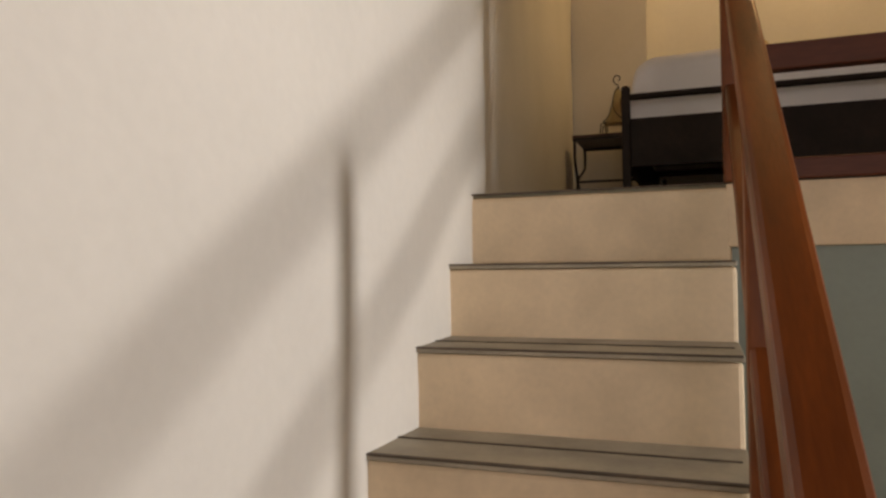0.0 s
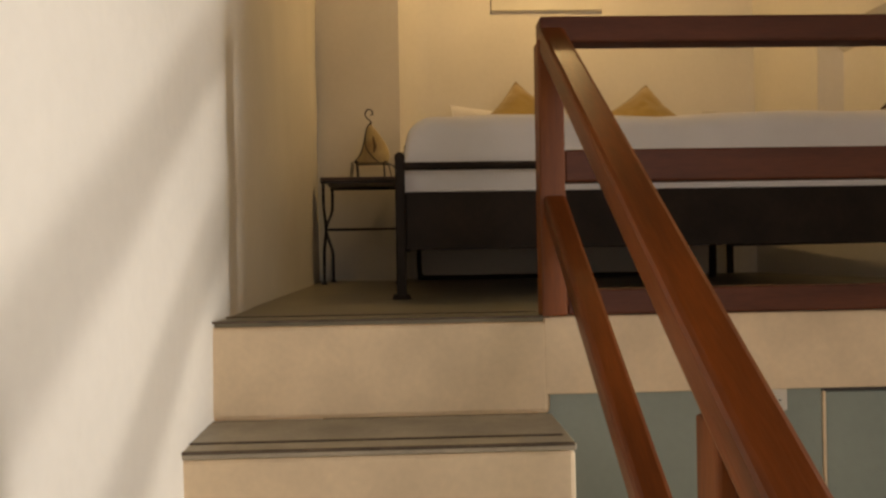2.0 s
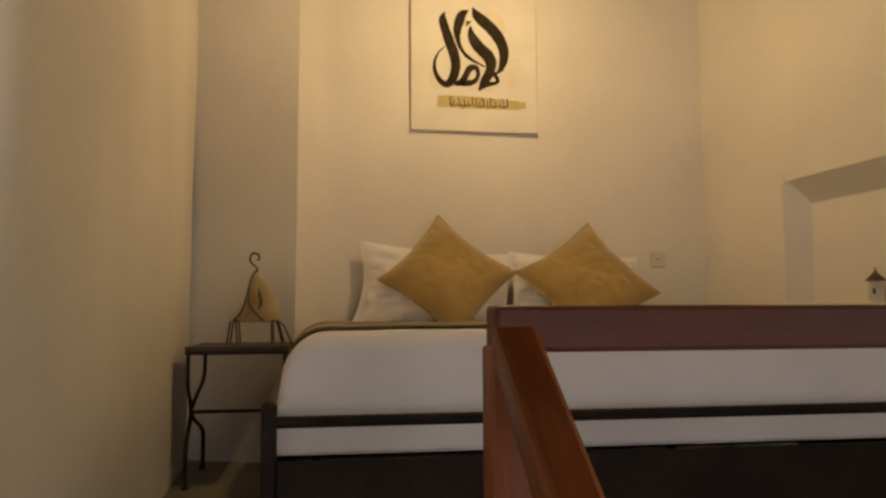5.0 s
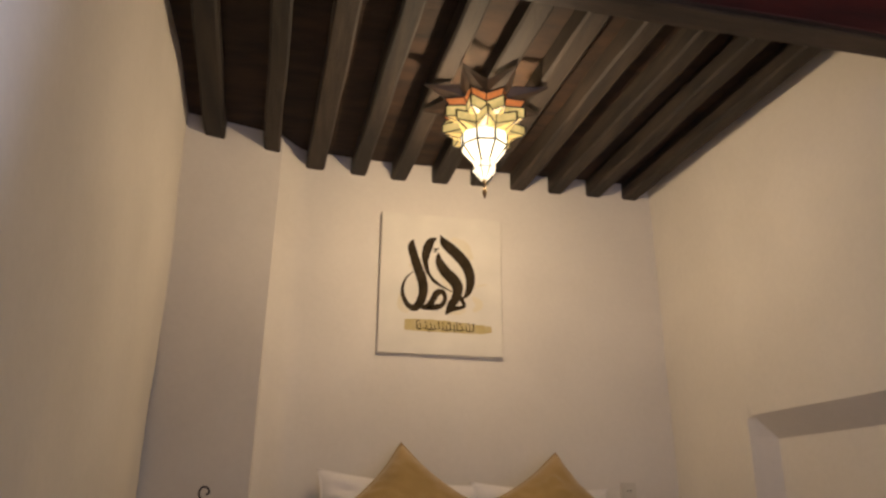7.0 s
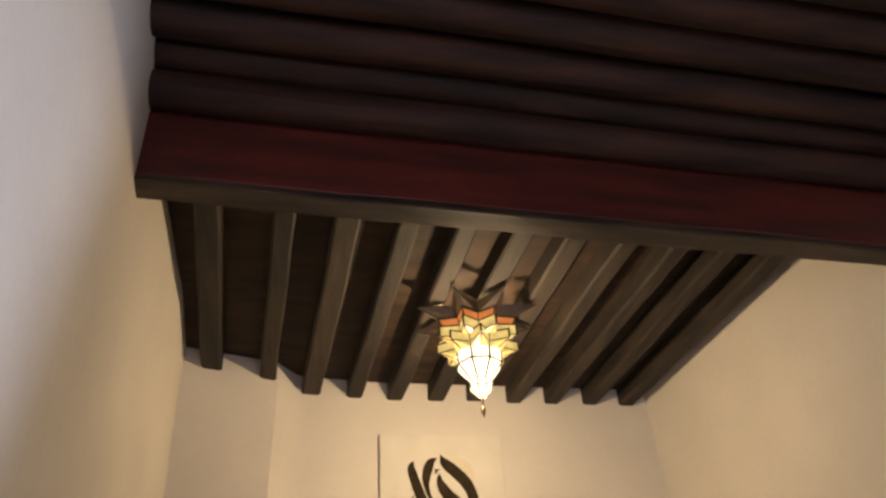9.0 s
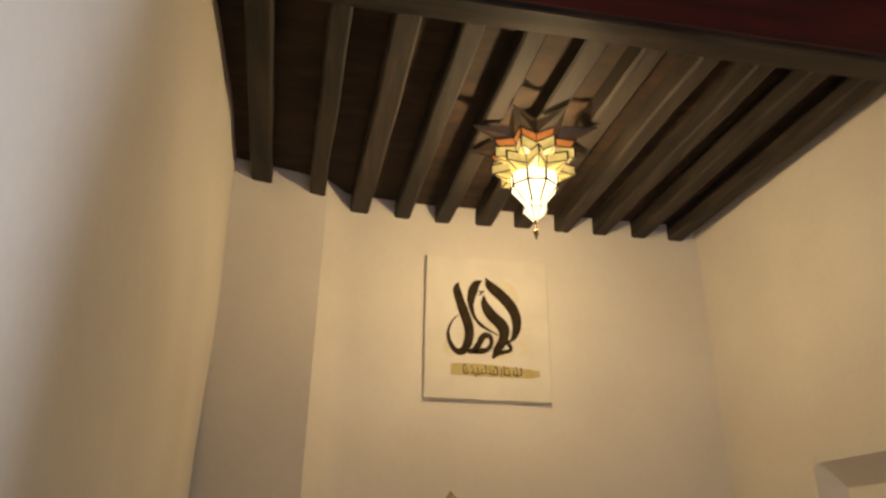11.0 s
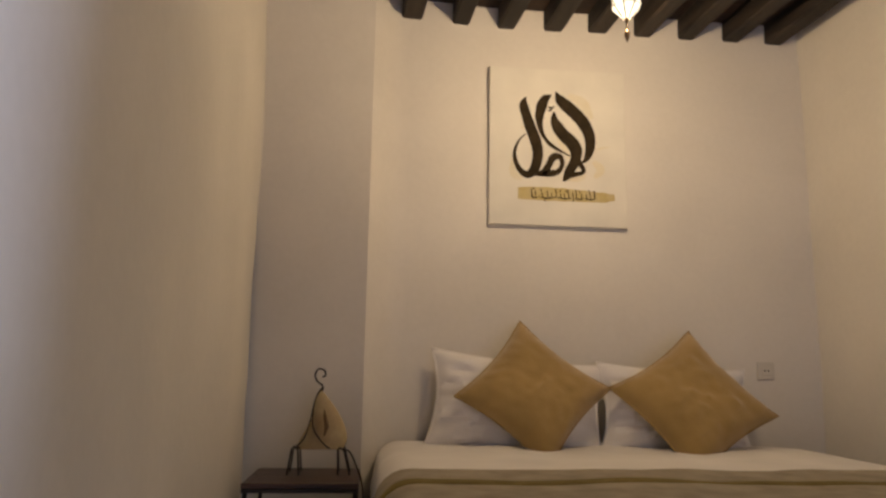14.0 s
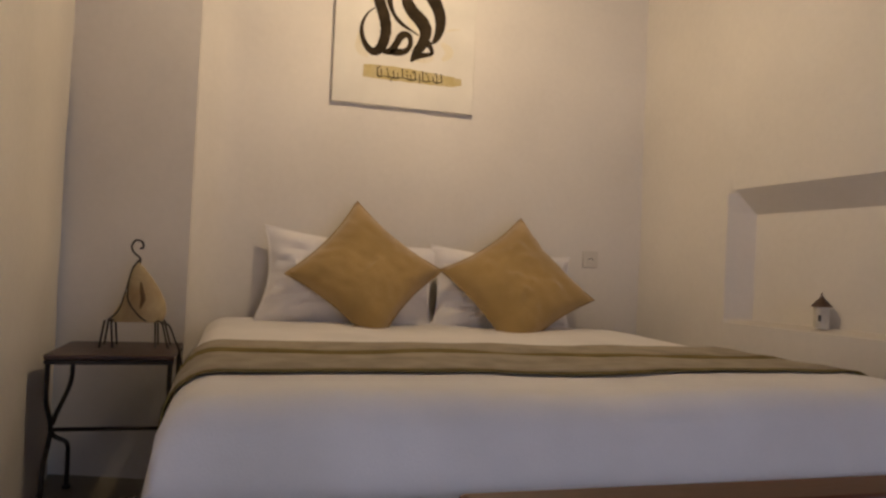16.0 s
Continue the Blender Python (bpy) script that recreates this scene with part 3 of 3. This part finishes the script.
for n_, s_ in enumerate((
        [(258, 196, 3), (247, 232, 34), (264, 292, 44), (290, 360, 47), (314, 420, 48), (325, 480, 46), (311, 545, 42), (280, 577, 34), (242, 560, 25), (215, 512, 19), (211, 462, 14), (232, 410, 8), (266, 377, 3)],
        [(318, 572, 18), (352, 566, 28), (378, 532, 30), (400, 490, 32), (434, 484, 24), (447, 520, 20), (428, 556, 24), (388, 568, 28), (350, 572, 20)],
        [(384, 180, 5), (349, 208, 42), (328, 280, 40), (332, 340, 24), (356, 395, 15), (402, 435, 11), (450, 462, 8), (482, 478, 5)],
        [(347, 372, 3), (370, 420, 7), (420, 452, 6), (470, 470, 3)],
        [(398, 262, 4), (404, 312, 40), (442, 370, 54), (490, 412, 58), (514, 452, 54), (508, 508, 46), (478, 558, 36), (455, 604, 10)],
        [(405, 162, 4), (430, 205, 44), (490, 255, 54), (545, 310, 54), (577, 370, 50), (584, 430, 42), (569, 485, 26), (544, 512, 6)],
        [(455, 602, 8), (492, 574, 22), (553, 555, 16), (541, 522, 22), (520, 498, 26)],
        [(370, 238, 4), (384, 246, 10), (400, 238, 5)],
        [(388, 250, 5), (380, 258, 8), (368, 260, 3)])):
    stroke("brush_stroke", s_, INK, 0.0014 + 0.0001 * n_, "black ink stroke")
# small lettering along the gold band: a joined base line, upright stems and dots
for x0, x1 in ((296, 330), (334, 420), (424, 500), (514, 560), (564, 616)):
    stroke("small_lettering", [(x0, 682, 3), ((x0 + x1) / 2, 688, 6), (x1, 682, 3)], INK, 0.0016, "illegible small dark lettering")
for x0, y0, y1, w in ((300, 645, 684, 8), (318, 655, 680, 7), (352, 662, 684, 6), (378, 655, 684, 7), (398, 662, 684, 6), (420, 640, 684, 7), (444, 664, 684, 6), (462, 664, 684, 6), (482, 646, 684, 7), (505, 655, 700, 7), (520, 640, 690, 7), (548, 660, 684, 6), (572, 660, 684, 6), (590, 652, 684, 6), (612, 644, 684, 8)):
    stroke("small_lettering", [(x0 - 3, y0, w * 0.8), (x0, (y0 + y1) / 2, w * 0.65), (x0 + 2, y1, w * 0.7)], INK, 0.0017, "illegible small dark lettering")
for x0, y0 in ((308, 642), (345, 650), (366, 698), (440, 650), (470, 650), (536, 650), (582, 645)):
    stroke("small_lettering", [(x0 - 4, y0, 6), (x0, y0 + 1, 8), (x0 + 4, y0, 6)], INK, 0.0017, "illegible small dark lettering")

wall_socket(2.108, 2.573, 0.892, 0.078, "white wall socket beside the bed head")


# ---- nightstand ----
ns = thing("nightstand", 0, 0, 0, "dark iron nightstand with curved crossing legs and a brown top", "nightstand")
NX0, NX1, NY0, NY1, NZ = -0.035, 0.335, 1.890, 2.270, 0.507
part("top", box(NX0, NY0, NZ - 0.016, NX1, NY1, NZ, 0.003), NSTOP, ns, "dark brown wooden top")
for y in (NY0 - 0.001, NY1 - 0.013):
    part("apron", box(NX0 + 0.001, y, NZ - 0.030, NX1 - 0.001, y + 0.014, NZ - 0.0165, 0.002), IRON, ns)
ym = NY0 + 0.095
for x in (NX0 + 0.012, NX1 - 0.012):
    for ya, yb in ((NY0 + 0.010, ym - 0.004), (NY1 - 0.012, ym + 0.004)):
        zs_ = [(ya, NZ - 0.017), (ya, 0.42), (ya + (yb - ya) * 0.12, 0.36), (yb, 0.262), (ya + (yb - ya) * 0.12, 0.165), (ya, 0.10), (ya, 0.006)]
        part("leg", tube([(x, p[0], p[1]) for p in smooth_path(zs_, 6)], 0.0075, 8), IRON, ns, smooth=True)
        part("foot_pad", tube([(x, ya, 0.0), (x, ya, 0.010)], 0.014, 10), IRON, ns)
part("crossbar", tube([(NX0 + 0.012, ym, 0.262), (NX1 - 0.012, ym, 0.262)], 0.0065, 8), IRON, ns, smooth=True)

# ---- hide lamp on the nightstand ----
tl = thing("table_lamp", 0.19, 2.105, NZ, "unlit hide lamp on an iron wire stand with a curled hook", "lamp")
corners = [(-0.078, -0.036), (0.078, -0.036), (0.078, 0.048), (-0.078, 0.048)]
for cx, cy in corners:
    for lean in (-0.008, 0.012):
        part("leg", tube([(cx + lean - 0.004, cy, 0.092), (cx * 1.10 + lean * 2.0, cy * 1.15, 0.002)], 0.0032, 6), IRON, tl)
ring = [(cx, cy, 0.092) for cx, cy in corners]
part("base_ring", tube(ring + [ring[0]], 0.004, 6), IRON, tl)
part("base_plate", box(-0.076, -0.034, 0.086, 0.076, 0.046, 0.0885), HIDE, tl)
bm = bmesh.new()
apex = Vector((-0.002, 0.0, 0.285))
lev = []
NL = 12
for j in range(NL + 1):
    t = j / NL
    ringv = []
    xr = np.interp(t, (0, 0.12, 0.33, 0.55, 0.76, 0.92, 1), (0.085, 0.098, 0.092, 0.072, 0.044, 0.018, 0.004))
    xl = np.interp(t, (0, 0.12, 0.43, 0.7, 0.86, 1), (-0.080, -0.070, -0.036, -0.026, -0.020, -0.006))
    for k in range(16):
        a = k * math.tau / 16
        c, sn = math.cos(a), math.sin(a)
        ringv.append(bm.verts.new(((xr + xl) / 2 + (xr - xl) / 2 * math.copysign(abs(c) ** 0.8, c), 0.055 * (1 - t ** 1.3 * 0.93) * math.copysign(abs(sn) ** 0.8, sn), 0.089 + (apex.z - 0.089) * t)))
    lev.append(ringv)
for r0, r1 in zip(lev, lev[1:]):
    for k in range(16):
        bm.faces.new((r0[k], r0[(k + 1) % 16], r1[(k + 1) % 16], r1[k]))
bm.faces.new(lev[-1])
bm.faces.new(lev[0])
shade = part("shade", bm, HIDE, tl, "yellowish stretched hide shade", smooth=True)
part("painted_mark", tube([(0.020, -0.062, 0.135), (0.028, -0.063, 0.165), (0.020, -0.054, 0.20), (0.016, -0.044, 0.222)], 0.006, 6, [0.5, 1.3, 1, 0.3]), HENNA, shade, "dark painted flame mark")
part("rib", tube(smooth_path([(-0.078, -0.052, 0.092), (-0.046, -0.050, 0.13), (-0.028, -0.044, 0.20), (-0.016, -0.020, 0.262), (0.0, -0.002, 0.292)], 5), 0.003, 6), IRON, tl)
part("rib", tube(smooth_path([(-0.022, -0.050, 0.225), (-0.018, -0.064, 0.16), (0.018, -0.066, 0.11), (0.040, -0.055, 0.092)], 5), 0.0028, 6), IRON, tl)
hook = [(0.002, 0, 0.275), (0.004, 0, 0.300), (-0.016, 0, 0.318), (-0.024, 0, 0.340), (-0.012, 0, 0.360), (0.008, 0, 0.355), (0.012, 0, 0.338), (0.002, 0, 0.332)]
part("hook", tube(smooth_path(hook, 6), 0.0036, 8), IRON, tl, smooth=True)
tagged(part("lamp_cable", tube(smooth_path([(0.268, 2.12, 0.590), (0.298, 2.08, 0.585), (0.322, 2.03, 0.545), (0.340, 2.03, 0.50), (0.352, 2.06, 0.40), (0.350, 2.10, 0.20), (0.340, 2.14, 0.004)], 6), 0.0032, 6), IRON, smooth=True),
       "thin dark cable hanging down from the hide lamp", "cable")


# ---- small clay lantern in the niche ----
cl = thing("candle_lantern", 2.500, 1.570, 0.662, "small whitewashed clay lantern with a pointed tin roof", "lantern")
cl.scale = (0.88, 0.88, 0.88)
R0 = 0.030
part("body", tube([(0, 0, 0), (0, 0, 0.006), (0, 0, 0.082), (0, 0, 0.088)], R0, 10, [1.05, 1, 0.98, 1.08]), CLAY, cl)
part("roof", tube([(0, 0, 0.0885), (0, 0, 0.094), (0, 0, 0.126), (0, 0, 0.134)], R0, 10, [1.35, 1.25, 0.25, 0.12]), CLAYROOF, cl, "rusty pointed tin roof")
part("slot", tube([(-0.025, -0.018, 0.032), (-0.024, -0.017, 0.056)], 0.006, 6), SLOT, cl, "dark candle slot")
part("loop", tube([(0, 0, 0.132), (0.005, 0, 0.139), (0, 0, 0.146), (-0.005, 0, 0.139), (0, 0, 0.132)], 0.0018, 6), CLAYROOF, cl)


# ---- star lantern hanging over the bed ----
sl = thing("ceiling_lantern", LX, LY, 0, "lit star-shaped metal and glass ceiling lantern with an amber glow", "lantern")


def star(n, r0, r1, turn=0.0):
    return [((r0 if k % 2 == 0 else r1) * math.cos(turn + k * math.pi / n), (r0 if k % 2 == 0 else r1) * math.sin(turn + k * math.pi / n)) for k in range(2 * n)]


def tier(name, pa, za, pb, zb, material, wire=0.0028, label="", panes=True):
    """Glass panes between two outlines, each held by metal edges."""
    n = len(pa)
    for k in range(n):
        q = (k + 1) % n
        bm = bmesh.new()
        a, b, c, d = Vector((*pa[k], za)), Vector((*pa[q], za)), Vector((*pb[q], zb)), Vector((*pb[k], zb))
        nn = (b - a).cross(d - a)
        nn = nn.normalized() * 0.001 if nn.length > 1e-9 else Vector((0, 0, 0.001))
        f = [bm.verts.new(p + s * nn) for s in (1, -1) for p in (a, b, c, d)]
        for fc in ((0, 1, 2, 3), (7, 6, 5, 4), (0, 4, 5, 1), (1, 5, 6, 2), (2, 6, 7, 3), (3, 7, 4, 0)):
            bm.faces.new([f[i] for i in fc])
        ob = part("pane", bm, material, sl, label)
        ob.visible_shadow = material in (GL_SMOKE, GL_ORANGE)
        ed = part("came", tube([a, b], wire, 5), IRON, sl)
        ed.visible_shadow = False
        if zb != za:
            ed = part("came", tube([a, d], wire, 5), IRON, sl)
            ed.visible_shadow = False


T0 = 0.25
part("canopy", tube([(0, 0, 2.445), (0, 0, 2.43), (0, 0, 2.405)], 0.06, 12, [1, 0.9, 0.3]), BRASS, sl)
tier("top", star(8, 0.275, 0.15, T0), 2.425, star(8, 0.17, 0.115, T0), 2.385, GL_SMOKE, 0.003, "smoky unlit glass")
T1 = T0 + math.pi / 8
tier("upper", star(8, 0.180, 0.120, T0), 2.383, star(8, 0.160, 0.105, T0), 2.352, GL_ORANGE, 0.004, "orange glass")
tier("middle", star(8, 0.176, 0.108, T0), 2.350, star(8, 0.176, 0.108, T0), 2.304, GL_YELLOW, 0.0045, "amber glass")
tier("ledge", star(8, 0.176, 0.108, T0), 2.302, star(8, 0.120, 0.100, T0), 2.292, GL_YELLOW, 0.003, "amber glass")
tier("lower", star(8, 0.172, 0.104, T1), 2.300, star(8, 0.172, 0.104, T1), 2.262, GL_YELLOW, 0.0045, "amber glass")
tier("under", star(8, 0.170, 0.102, T1), 2.260, star(8, 0.106, 0.098, T1), 2.238, GL_YELLOW, 0.0035, "amber glass")
OCT = [(0.098 * math.cos(T0 + k * math.pi / 4), 0.098 * math.sin(T0 + k * math.pi / 4)) for k in range(8)]


def octagon(s):
    return [(x * s, y * s) for x, y in OCT]


tier("drum", OCT, 2.262, octagon(0.98), 2.195, GL_WHITE, 0.0050, "brightly lit white glass")
tier("cone", octagon(0.98), 2.193, octagon(0.46), 2.128, GL_WHITE, 0.0048, "brightly lit white glass")
tier("globe", octagon(0.44), 2.126, octagon(0.50), 2.095, GL_WHITE, 0.0026, "brightly lit white glass")
tier("globe", octagon(0.50), 2.094, octagon(0.12), 2.050, GL_WHITE, 0.0026, "brightly lit white glass")
part("finial", tube([(0, 0, 2.052), (0, 0, 2.035), (0, 0, 2.015), (0, 0, 2.000), (0, 0, 1.985), (0, 0, 1.966)], 0.010, 8, [1, 0.4, 0.3, 1.0, 0.8, 0.1]), BRASS, sl)
